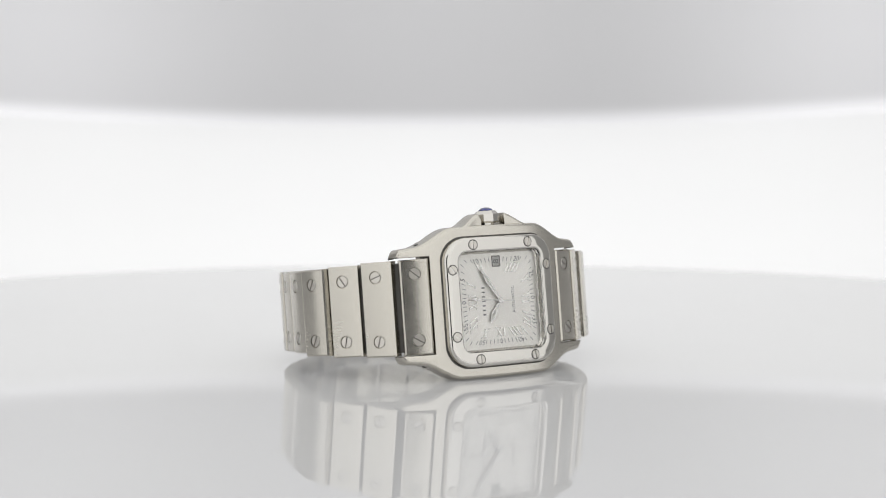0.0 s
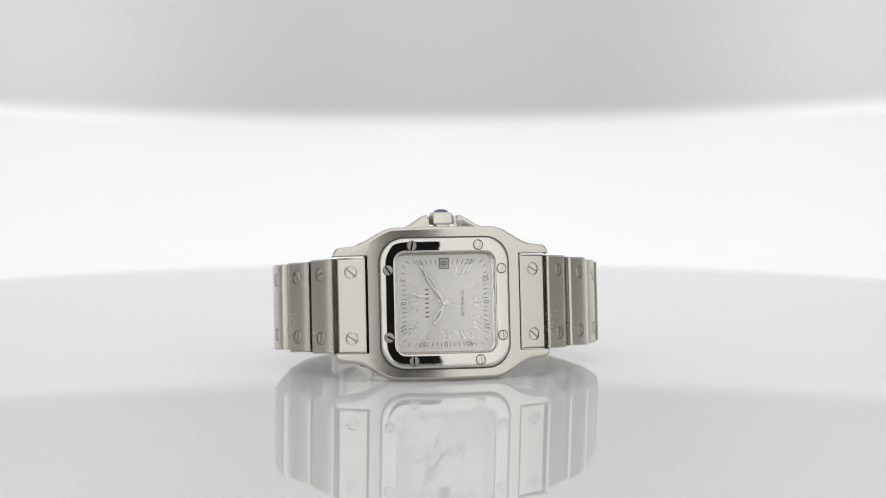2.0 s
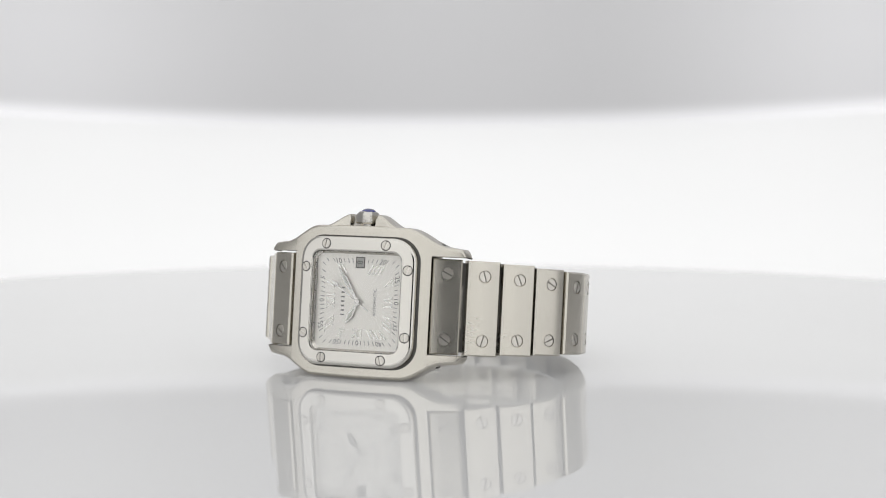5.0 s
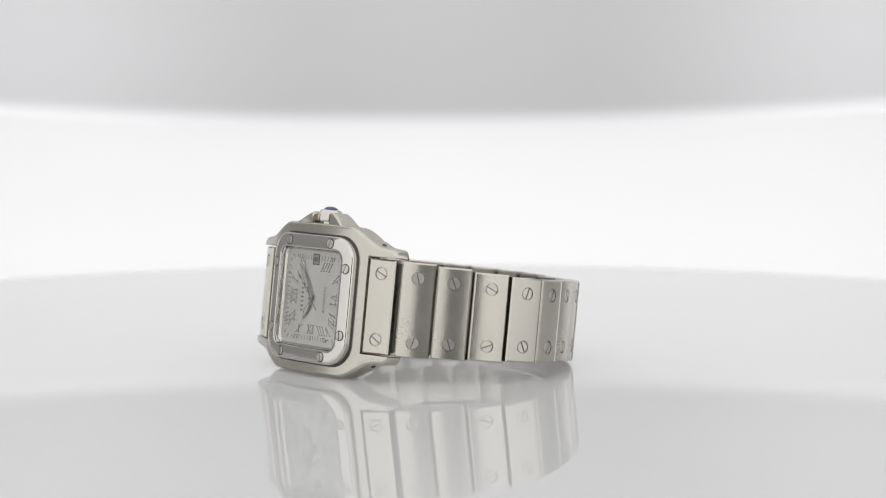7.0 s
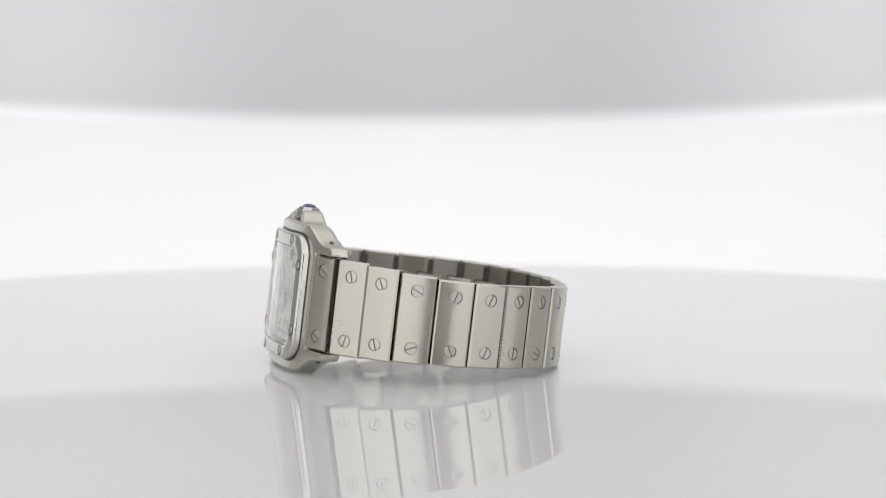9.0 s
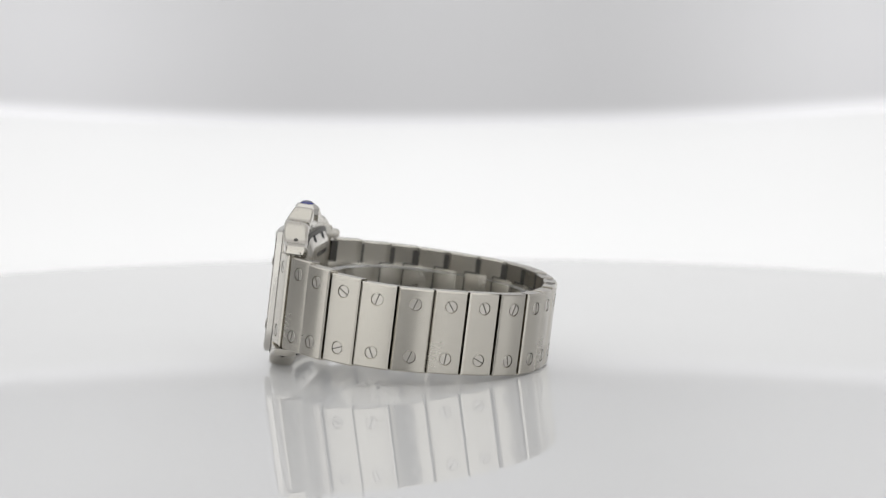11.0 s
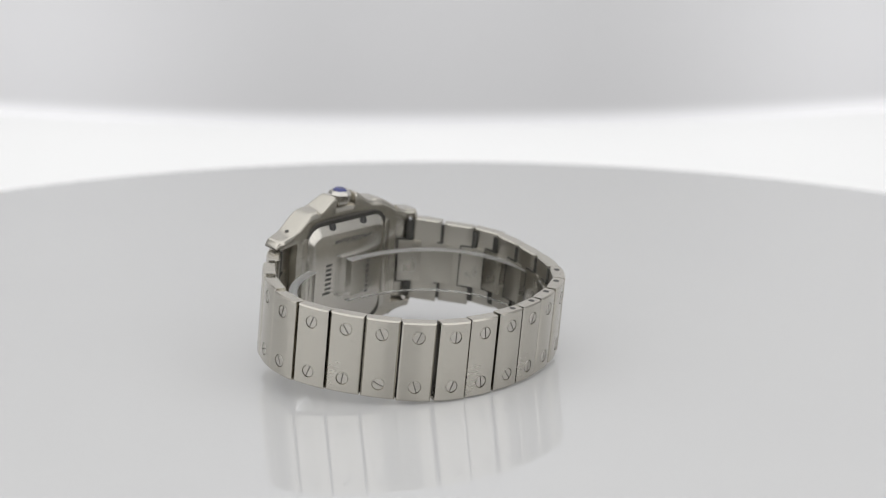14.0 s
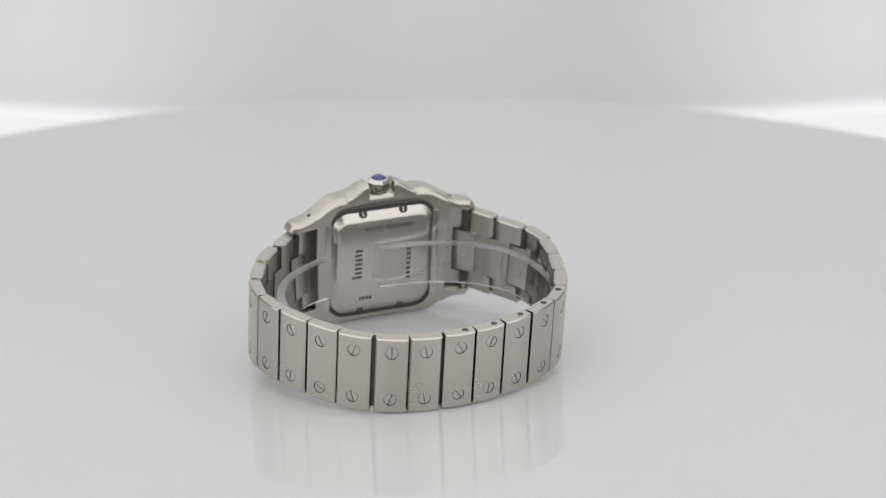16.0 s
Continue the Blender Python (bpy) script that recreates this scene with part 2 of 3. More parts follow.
def tube(bm, rings, n=24, centre=(0, 0), axis="y", cap_start=True, cap_end=True):
    """Rings of (radius, height) along an axis."""
    loops = []
    for r, h in rings:
        loop = []
        for k in range(n):
            a = 2 * math.pi * k / n
            p, q = centre[0] + r * math.cos(a), centre[1] + r * math.sin(a)
            loop.append((p, h, q) if axis == "y" else (p, q, h))
        loops.append(loop)
    return loops_to_faces(bm, loops, True, cap_start, cap_end)


def screw_mesh(radius, slot, height, depth, gap_ring=0.0):
    """A slotted screw head: its face looks to -y, with the slot along z."""
    bm = bmesh.new()
    n = 14
    for sign in (1, -1):
        arc = []
        a0 = math.asin(slot / radius)
        for k in range(n + 1):
            a = a0 + (math.pi - 2 * a0) * k / n - math.pi / 2
            arc.append((sign * radius * math.cos(a), radius * math.sin(a)))
        outline = arc
        top = [(x + (-sign * 0.06 if abs(x) > slot + 0.07 else 0), -height, z * 0.95) for x, z in outline]
        mid = [(x, -height + 0.06, z) for x, z in outline]
        low = [(x, depth, z) for x, z in outline]
        loops_to_faces(bm, [top, mid, low])
    above = set(bm.faces)
    tube(bm, [(radius * 0.98, -height + 0.22), (radius * 0.98, depth)], 24)
    for f in set(bm.faces) - above:       # slot bottom coloured dark to carry the slot's shade
        f.material_index = 1
    # flat dark ring round the head, painted as a shaded gap
    if gap_ring:
        before = set(bm.faces)
        tube(bm, [(radius * 0.9, -0.015), (radius + gap_ring, -0.015), (radius + gap_ring, 0.1)], 24, cap_start=False, cap_end=False)
        for f in set(bm.faces) - before:
            f.material_index = 1
    return finish(bm, 30)


# ======== setting: a lit tent open towards the camera ========
def slab(name, x0, x1, y0, y1, z0, z1, mat, label):
    bm = bmesh.new()
    box(bm, x0, x1, y0, y1, z0, z1)
    ob = part(name, bm, mat)
    tagged(ob, label, "tent wall", kind="structure")
    return ob


for x0, x1 in ((-330, -320), (320, 330)):
    slab("wall_side_front", x0, x1, -400, -35, -170, 380, softbox_cloth, "bright white softbox wall of the light tent")
    slab("wall_side_back", x0, x1, -35, 250, -170, 380, side_cloth, "dim white cloth wall of the light tent")
slab("ceiling", -330, 330, -410, 256, 380, 390, white_cloth, "glowing white softbox cloth ceiling of the tent")
slab("floor", -330, 330, -410, 256, -180, -170, plain("grey_floor", (0.35, 0.35, 0.35), 0.5), "plain grey floor board under the turntable")
slab("wall_front", -330, -62, -410, -400, -170, 380, front_cloth, "white front cloth beside the camera's opening")
slab("wall_front", 122, 330, -410, -400, -170, 380, front_cloth, "white front cloth beside the camera's opening")
slab("wall_front", -62, 122, -410, -400, 165, 380, front_cloth, "white front cloth above the camera's opening")
slab("wall_front", -62, 122, -410, -400, -170, 0, front_cloth, "white front cloth under the camera's opening")


def back_panels():
    # lower panel, flat and brightly lit from behind
    bm = bmesh.new()
    box(bm, -330, 330, 250, 256, -170, 90)
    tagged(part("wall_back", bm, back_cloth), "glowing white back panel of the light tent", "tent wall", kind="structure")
    # upper cloth with a slightly sagging lower hem
    bm = bmesh.new()
    loops = []
    for k in range(67):
        x = -330 + 10 * k
        hem = 38.0 + min(9.0, 4.6 * (x / 138) ** 2)
        pts = [(y, z) for y, z in ((236, 378), (236, hem + 2.5), (237.2, hem + 0.6), (239, hem), (240.8, hem + 0.6), (242, hem + 2.5), (242, 378))]
        loops.append([(x, y, z) for y, z in pts])
    loops_to_faces(bm, loops)
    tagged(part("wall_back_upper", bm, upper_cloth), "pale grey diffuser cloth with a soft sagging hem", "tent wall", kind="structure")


back_panels()


# ======== platform ========
def build_platform():
    thing = new("turntable")
    tagged(thing, "round glossy white acrylic turntable with a faint added glow, spinning and tilting", "turntable")
    bm = bmesh.new()
    R, top = 195.6, 0.35
    rings = [(r, top + h) for r, h in ((R - 1.2, -8), (R, -6.8), (R, -1.6), (R - 0.5, -0.45), (R - 1.6, -0.02), (R - 2.0, 0), (R - 3.0, 0), (R * 0.5, 0), (40, 0))]
    tube(bm, rings, 180, (0, 0), "z")
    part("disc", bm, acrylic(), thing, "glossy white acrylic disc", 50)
    bm = bmesh.new()
    tube(bm, [(55, -8.2), (55, -16), (30, -22), (28, -60), (26, -62)], 48, (0, 0), "z")
    part("hub", bm, dark_paint, thing, "black metal hub under the disc")
    return thing


platform = build_platform()

# ======== wristwatch ========
BOW = 0.0085                      # curve of the case along its length
watch = new("wristwatch")
tagged(watch, "square brushed steel wristwatch with screwed bezel and link bracelet", "wristwatch")


def half_width(u):
    a = abs(u)
    if a < 9.2:
        w = 14.45 - 0.1 * (a / 9.2) ** 2
    elif a < 17.6:
        k = (a - 9.2) / 8.4
        w = 14.35 - 3.35 * (k * k * (3 - 2 * k))
    else:
        w = 11.0 - 0.12 * (a - 17.6)
    if a > 19.6:
        w -= 0.75 * ((a - 19.6) / 0.9) ** 2
    return w


def case_front(u):
    return 1.15 + BOW * u * u


def case_back(u):
    a = abs(u)
    return 6.4 + 0.0065 * u * u - (1.2 * max(0, a - 19.0) / 1.5)


def body_section(u):
    """Section of the case body, with the recess that takes the dial."""
    w, d0, d1 = half_width(u), case_front(u), case_back(u)
    pts = section(u, -w, w, 0.65, 0.65, 1.4, 1.4, d0, d1)
    floor_d = 3.3 if abs(u) < 10.0 else d0
    return pts[:6] + [(u, d0, 10.0), (u, floor_d, 9.95), (u, floor_d, -9.95), (u, d0, -10.0)] + pts[6:]


def section(u, w0, w1, rf0, rf1, rb0, rb1, d0, d1):
    """A rounded four-cornered section in the (d, w) plane at u."""
    pts = []
    for cw, cd, r, a0 in ((w1, d0, rf1, 0), (w0, d0, rf0, 90), (w0, d1, rb0, 180), (w1, d1, rb1, 270)):
        sw = -1 if cw == w1 else 1
        sd = 1 if cd == d0 else -1
        for k in range(6):
            a = radians(a0 + 90 * k / 5)
            pts.append((u, cd + sd * r - r * math.sin(a), cw + sw * r + r * math.cos(a)))
    return pts


def case_mesh():
    bm = bmesh.new()
    span = 14.45
    us = sorted([-span + 2 * span * k / 60 for k in range(61)] + [-10.001, -9.999, 9.999, 10.001])
    loops_to_faces(bm, [body_section(u) for u in us])
    return bm


def lug_mesh(su, sw, span=14.45):
    bm = bmesh.new()
    loops = []
    for k in range(25):
        u = span + (20.55 - span) * (k / 24) ** 0.8
        w = half_width(u)
        ro, ri = 0.85, 0.12
        if sw > 0:
            loops.append(section(su * u, 9.2, w, ri, min(ro, 0.65), ri, ro, case_front(u), case_back(u)))
        else:
            loops.append(section(su * u, -w, -9.2, min(ro, 0.65), ri, ro, ri, case_front(u), case_back(u)))
    loops_to_faces(bm, loops)
    return bm


def guard_mesh(su):
    """A shoulder that swells out of the case flank up to the crown."""
    bm = bmesh.new()
    loops = []
    for k in range(25):
        f = k / 24
        u = 7.7 - 5.0 * f
        rise = f * f * (3 - 2 * f)
        w1 = half_width(u) - 0.03 + 2.3 * rise - 0.5 * max(0, (f - 0.93) / 0.07) ** 2
        loops.append(section(su * u, 12.6, w1, 0.1, 0.66 + 0.25 * rise, 0.1, 0.72, case_front(u) + 0.02 + 1.0 * rise, 6.7 - 0.25 * rise))
    loops_to_faces(bm, loops)
    return bm


case = part("case", case_mesh(), brushed_u, watch, "brushed steel case with gently bowed front")
case.modifiers.new("even_faces", "WEIGHTED_NORMAL").keep_sharp = True
for su in (1, -1):
    part("crown_guard", guard_mesh(su), brushed_u, case)
    for sw in (1, -1):
        part("lug", lug_mesh(su, sw), brushed_u, case)

for su in (1, -1):                # dark filler added as the shade in the gap between case and end link
    bm = bmesh.new()
    box(bm, su * 14.72 - 0.24, su * 14.72 + 0.24, 4.0, 5.4, -9.1, 9.1)
    part("seam_shade", bm, gap_dark, case)

# small pin holes in the case flanks, their shade drawn as dark discs
pin_bm = bmesh.new()
tube(pin_bm, [(0.42, -0.06), (0.42, 0.1)], 16, axis="z")
pin_me = finish(pin_bm)
pin_me.materials.append(gap_dark)
for su in (1, -1):
    for sw in (1, -1):
        u = 15.6
        slope = math.degrees(math.atan((half_width(u + 0.2) - half_width(u - 0.2)) / 0.4))
        again("lug_pin", pin_me, case, pose(su * u, 5.6, sw * (half_width(u) + 0.0), 0 if sw > 0 else 180, -su * slope if sw > 0 else su * slope, 0))


def bezel_mesh():
    bm = bmesh.new()
    profile = [(12.2, 4.5, 1.9), (12.2, 4.5, 0.5), (12.17, 4.48, 0.33), (12.08, 4.42, 0.18), (11.9, 4.3, 0.075), (11.65, 4.1, 0.025), (11.2, 3.7, 0.005), (10.8, 3.3, 0.0), (10.4, 2.85, 0.0), (10.0, 2.4, 0.004),
               (9.75, 2.1, 0.02), (9.6, 1.9, 0.07), (9.48, 1.7, 0.2), (9.40, 1.6, 0.6), (9.40, 1.6, 2.2)]
    loops = []
    for half, r, d in profile:
        pts = []
        for x, z in dense(rounded(half, half, r)):
            pts.append((x, d + BOW * x * x, z))
        loops.append(pts)
    loops_to_faces(bm, loops, True, False, False)
    return bm


def dense(points, step=24):
    """Adds points on the straight sides of a rounded outline."""
    out = []
    n = len(points)
    for i, p in enumerate(points):
        q = points[(i + 1) % n]
        out.append(p)
        if i % 9 == 8:
            for k in range(1, step):
                out.append((p[0] + (q[0] - p[0]) * k / step, p[1] + (q[1] - p[1]) * k / step))
    return out


bezel = part("bezel", bezel_mesh(), polished, watch, "polished square steel bezel with rounded corners", 60)
PROUD = pose(-0.1, -0.3, 0)       # bezel and crystal stand proud of the case
bezel.matrix_basis = mm_pose(PROUD)

# dark joint between bezel and case
bm = bmesh.new()
loops = []
for half, r, d in ((12.5, 4.7, 1.32), (12.5, 4.7, 1.05), (12.0, 4.4, 1.05), (12.0, 4.4, 1.32)):
    loops.append([(x, d + BOW * x * x, z) for x, z in dense(rounded(half, half, r))])
loops_to_faces(bm, loops, True, False, False)
part("gasket", bm, gap_dark, watch, "thin dark gasket line round the bezel")

bezel_screw = screw_mesh(0.84, 0.17, 0.14, 0.3, 0.16)
bezel_screw.materials.append(screw_steel)
bezel_screw.materials.append(gap_dark)
angles = {(-6.3, 10.8): -12, (6.3, 10.8): -20, (10.8, 6.3): -22, (10.8, -6.3): 4, (6.3, -10.8): 14, (-6.3, -10.8): 2, (-10.8, -6.3): 60, (-10.8, 6.3): 35}
for (u, w), turn in angles.items():
    tilt = math.degrees(math.atan(2 * BOW * u))
    again("screw", bezel_screw, bezel, pose(u, BOW * u * u, w, 0, 0, tilt) @ pose(0, 0, 0, 0, -turn, 0))

# crystal
bm = bmesh.new()
n = 28
front = []
for i in range(n + 1):
    x = -9.4 + 18.8 * i / n
    # rounded ends in w
    drop = max(0, abs(x) - 7.8)
    hz = 9.4 - (1.6 - math.sqrt(max(0, 1.6 ** 2 - drop ** 2)))
    front.append([(x, 0.30 + BOW * x * x, -hz), (x, 0.26 + BOW * x * x, 0), (x, 0.30 + BOW * x * x, hz), (x, 1.2 + BOW * x * x, hz), (x, 1.2 + BOW * x * x, 0), (x, 1.2 + BOW * x * x, -hz)])
loops_to_faces(bm, front)
crystal = part("crystal", bm, crystal_glass, watch, "clear slightly curved sapphire crystal")
crystal.matrix_basis = mm_pose(PROUD)
crystal.visible_shadow = False

# dial with its track, numerals and lettering
DIAL = 2.35
bm = bmesh.new()
loops_to_faces(bm, [[(x, d, z) for x, z in rounded(9.7, 9.7, 1.9)] for d in (DIAL, DIAL + 0.5)])
dial = part("dial", bm, dial_material(), watch, "silver sunray dial with raised roman numerals")
bm = bmesh.new()
loops = []
for half, r, d in ((9.55, 1.8, 1.3), (9.05, 1.4, DIAL - 0.02), (9.6, 1.9, DIAL - 0.02)):
    loops.append([(x, d + (BOW * x * x if d < 2 else 0), z) for x, z in dense(rounded(half, half, r))])
loops_to_faces(bm, loops, True, False, False)
part("dial_flange", bm, satin, watch, "sloping steel flange round the dial")


def slant(u, w):
    """The quarter turn that sets a figure's feet towards the dial's centre, and its slant towards it."""
    if abs(w) > abs(u):
        return (0 if w > 0 else 180), u / w
    return (90 if u < 0 else -90), -w / u


def letters(name, body, size, u, w, turn, mat, parent, d, depth=0.05, facing=1, shear=0.0):
    """Built-in lettering on the dial (facing 1) or on the case back (facing -1); turn in degrees."""
    cu = bpy.data.curves.new(name, "FONT")
    cu.body, cu.size, cu.align_x, cu.align_y, cu.extrude = body, size, "CENTER", "CENTER", depth
    cu.offset = 0.035 if facing < 0 else 0.0
    cu.resolution_u = 2
    tmp = bpy.data.objects.new(name, cu)
    me = bpy.data.meshes.new_from_object(tmp)
    bpy.data.objects.remove(tmp)
    bm = bmesh.new()
    bm.from_mesh(me)
    for v in bm.verts:
        v.co.x += shear * v.co.y
    ob = part(name, bm, mat, parent)
    base = pose(u, d, w, 90, 0, 0) if facing > 0 else pose(u, d, w, 90, 0, 180)
    ob.matrix_basis = mm_pose(base @ pose(0, 0, 0, 0, 0, turn))
    return ob


ROMAN = (("XII", -6.0, 0.0), ("I", -6.1, 3.2), ("II", -3.7, 6.15), ("IIII", 3.4, 6.1), ("V", 6.25, 3.65), ("VI", 6.2, 0.1),
         ("VII", 6.15, -3.8), ("VIII", 4.0, -6.05), ("IX", 0.0, -6.0), ("X", -3.6, -6.1), ("XI", -6.1, -4.25))


def roman(body, tall, u, w):
    """A raised roman numeral of serifed strokes, thick and thin, its feet towards the dial's centre."""
    turn, shear = slant(u, w)
    bm = bmesh.new()

    def bar(x0, y0, x1, y1, thick):
        h = thick / 2
        low = [bm.verts.new((x, y, 0)) for x, y in ((x0 - h, y0), (x0 + h, y0), (x1 + h, y1), (x1 - h, y1))]
        top = [bm.verts.new((v.co.x * 1, v.co.y, 0.14)) for v in low]
        bm.faces.new(top)
        for k in range(4):
            bm.faces.new((low[k], low[(k + 1) % 4], top[(k + 1) % 4], top[k]))

    wide = {"I": 0.78, "V": 1.5, "X": 1.5}
    t = tall / 2
    x = -sum(wide[c] for c in body) / 2
    for c in body:
        mid, h = x + wide[c] / 2, wide[c] / 2 - 0.28
        if c == "I":
            bar(mid, -t, mid, t, 0.27)
            feet = ((mid, -1), (mid, 1))
        elif c == "V":
            bar(mid, -t, mid - h, t, 0.27)
            bar(mid, -t, mid + h, t, 0.16)
            feet = ((mid - h, 1), (mid + h, 1))
        else:
            bar(mid + h, -t, mid - h, t, 0.27)
            bar(mid - h, -t, mid + h, t, 0.16)
            feet = ((mid - h, 1), (mid + h, 1), (mid - h, -1), (mid + h, -1))
        for fx, side in feet:
            bar(fx, side * t, fx, side * (t - 0.12), 0.6)
        x += wide[c]
    for v in bm.verts:
        v.co.x += shear * v.co.y
    ob = part("numeral", bm, numeral_steel, dial)
    ob.matrix_basis = mm_pose(pose(u, DIAL + 0.01, w, 90, 0, 0) @ pose(0, 0, 0, 0, 0, turn))


for body, u, w in ROMAN:
    roman(body, 1.75, u, w)
for body, u, w in (("10", -4.65, 7.6), ("20", 4.7, 7.65), ("25", 7.85, 4.5), ("0", 7.85, 0.05), ("35", 7.85, -4.45), ("40", 4.6, -7.7),
                   ("0", 0.05, -7.7), ("50", -4.4, -7.7), ("55", -7.85, -4.6), ("0", -7.85, 0.0), ("5", -7.85, 4.3)):
    turn, shear = slant(u, w)
    letters("minute_number", body, 1.4, u, w, turn, ink, dial, DIAL - 0.012, 0.01, 1, 0.6 * shear)
letters("word", "AUTOMATIC", 0.9, 3.4, 0.0, 90, ink, dial, DIAL - 0.012, 0.01)

bm = bmesh.new()
for k in range(7):                # maker's mark, as plain bars
    z = -2.55 + 0.85 * k
    box(bm, -3.75, -3.05, DIAL - 0.02, DIAL + 0.01, z - 0.13, z + 0.13)
part("maker_mark", bm, ink, dial, "row of small grey bars")
bm = bmesh.new()
for k in range(60):
    if k % 5 == 0 or k in (14, 16):
        continue
    a = radians(6 * k)
    dx, dz = -math.cos(a), math.sin(a)
    m = max(abs(dx), abs(dz))
    x, z = dx / m * 7.75, dz / m * 7.75
    vs = box(bm, -0.055, 0.055, DIAL - 0.02, DIAL + 0.01, -0.42, 0.42)
    turn = Matrix.Translation((x, 0, z)) @ Matrix.Rotation(math.atan2(dx, dz), 4, "Y")
    bmesh.ops.transform(bm, matrix=turn, verts=vs)
part("minute_track", bm, ink, dial, "printed grey minute strokes")

# date window
bm = bmesh.new()
box(bm, -0.85, 0.75, DIAL - 0.03, DIAL + 0.02, 6.55, 8.35, 0.01)
window = part("date_window", bm, date_white, dial, "pale date disc in a small window")
for (x0, x1, z0, z1) in ((-1.0, 0.9, 8.35, 8.5), (-1.0, 0.9, 6.4, 6.55), (-1.0, -0.85, 6.55, 8.35), (0.75, 0.9, 6.55, 8.35)):
    bm = bmesh.new()
    box(bm, x0, x1, DIAL - 0.07, DIAL + 0.01, z0, z1)
    part("window_edge", bm, gap_dark, window)
letters("date_number", "8", 1.75, -0.05, 7.45, 90, ink, window, DIAL - 0.05, 0.01)


def pointer(name, length, wide, label, tail=0.0):
    """A sword-shaped watch hand along +z from the dial's centre, at the origin."""
    bm = bmesh.new()
    shape = [(-0.22, -tail), (0.22, -tail), (0.26, 0.9), (wide, length * 0.62), (0.0, length), (-wide, length * 0.62), (-0.26, 0.9)]
    loops_to_faces(bm, [[(x, d, z) for x, z in shape] for d in (-0.08, 0.08)])
    tube(bm, [(0.62, -0.1), (0.62, 0.09)], 20)
    ob = part(name, bm, hand_steel, watch, label, 30)
    bm = bmesh.new()
    k = 0.6
    shape = [(-0.13, length * 0.32), (0.13, length * 0.32), (wide * k, length * 0.62), (0.0, length * 0.9), (-wide * k, length * 0.62)]
    loops_to_faces(bm, [[(x, d, z) for x, z in shape] for d in (-0.1, -0.07)])
    part("infill", bm, lume, ob, "pale luminous infill")
    return ob


minute_hand = pointer("minute_hand", 7.95, 0.5, "slim steel minute hand with pale infill")
minute_hand.matrix_basis = mm_pose(pose(0, DIAL - 0.55, 0, 0, -33.5, 0))
hour_hand = pointer("hour_hand", 4.95, 0.62, "short steel hour hand with pale infill")
hour_hand.matrix_basis = mm_pose(pose(0, DIAL - 0.35, 0, 0, -149.5, 0))
bm = bmesh.new()
loops_to_faces(bm, [[(x, d, z) for x, z in ((-0.09, -2.9), (0.09, -2.9), (0.08, 4.8), (0.3, 5.3), (0.0, 6.9), (-0.3, 5.3), (-0.08, 4.8))] for d in (-0.05, 0.05)])
tube(bm, [(0.5, -0.09), (0.55, 0.0), (0.55, 0.06)], 20)
second_hand = part("second_hand", bm, hand_steel, watch, "thin steel sweep second hand", 30)

# crown
bm = bmesh.new()
tube(bm, [(1.5, 13.9), (1.5, 14.75), (2.3, 14.85), (2.45, 15.15), (2.4, 16.5), (1.95, 17.1), (1.62, 17.2), (1.5, 17.05)], 8, (0, 4.4), "z")
crown = part("crown", bm, polished, watch, "faceted steel winding crown", 20)
bm = bmesh.new()
tube(bm, [(1.5, 16.95), (1.45, 17.2), (1.25, 17.47), (0.9, 17.69), (0.5, 17.8), (0.12, 17.84)], 28, (0, 4.4), "z")
part("cabochon", bm, sapphire, crown, "dark blue polished cabochon", 60)

# case back
bm = bmesh.new()
loops = []
for hw, hh, r, d in ((11.6, 12.1, 4.0, 5.8), (11.6, 12.1, 4.0, 6.75), (11.4, 11.9, 3.9, 6.95), (10.15, 9.6, 2.4, 8.15), (9.95, 9.4, 2.2, 8.22)):
    loops.append([(x, d, z) for x, z in rounded(hw, hh, r)])
loops_to_faces(bm, loops)
back_cover = part("case_back", bm, satin, watch, "satin steel case back with bevelled rim", 25)
bm = bmesh.new()
loops_to_faces(bm, [[(x, d, z) for x, z in rounded(11.72, 12.22, 4.05)] for d in (5.9, 7.25)])
part("joint", bm, gap_dark, back_cover, "dark joint line round the case back")
cover_screw = screw_mesh(0.68, 0.14, 0.06, 0.3, 0.24)
# heads coloured black for the shade of their sunken holes
cover_screw.materials.append(dark_paint)
cover_screw.materials.append(dark_paint)
for u, w, rx, rz in ((4.5, 11.0, -27, 0), (-4.4, 11.0, -27, 0), (4.5, -10.8, 27, 0), (-4.4, -10.8, 27, 0), (10.75, 4.6, 0, -42), (10.75, -4.4, 0, -42), (-10.75, 4.6, 0, 42), (-10.75, -4.4, 0, 42)):
    d = 7.5 if abs(w) > 8 else 7.45
    again("screw", cover_screw, back_cover, pose(u, d, w, rx, 0, 180 + rz))
letters("word", "WATER RESISTANT", 1.25, -1.2, 7.6, 0, engraved, back_cover, 8.235, 0.01, -1)
bm = bmesh.new()
for k in range(7):
    z = -3.0 + 1.0 * k
    box(bm, 4.6, 6.2 + (0.6 if k == 0 else 0), 8.2, 8.24, z - 0.26, z + 0.26)
part("maker_mark", bm, engraved, back_cover, "row of engraved grey bars")
bm = bmesh.new()
for k in range(8):
    z = -4.2 + 1.05 * k
    box(bm, -6.1, -5.2, 8.2, 8.24, z - 0.25, z + 0.25)
part("engraved_number", bm, engraved, back_cover, "row of engraved grey bars")
bm = bmesh.new()
for k in range(4):
    box(bm, 4.6 - 0.75 * k, 5.1 - 0.75 * k, 8.2, 8.24, -8.3, -7.6)
part("engraved_number", bm, engraved, back_cover, "row of engraved grey bars")
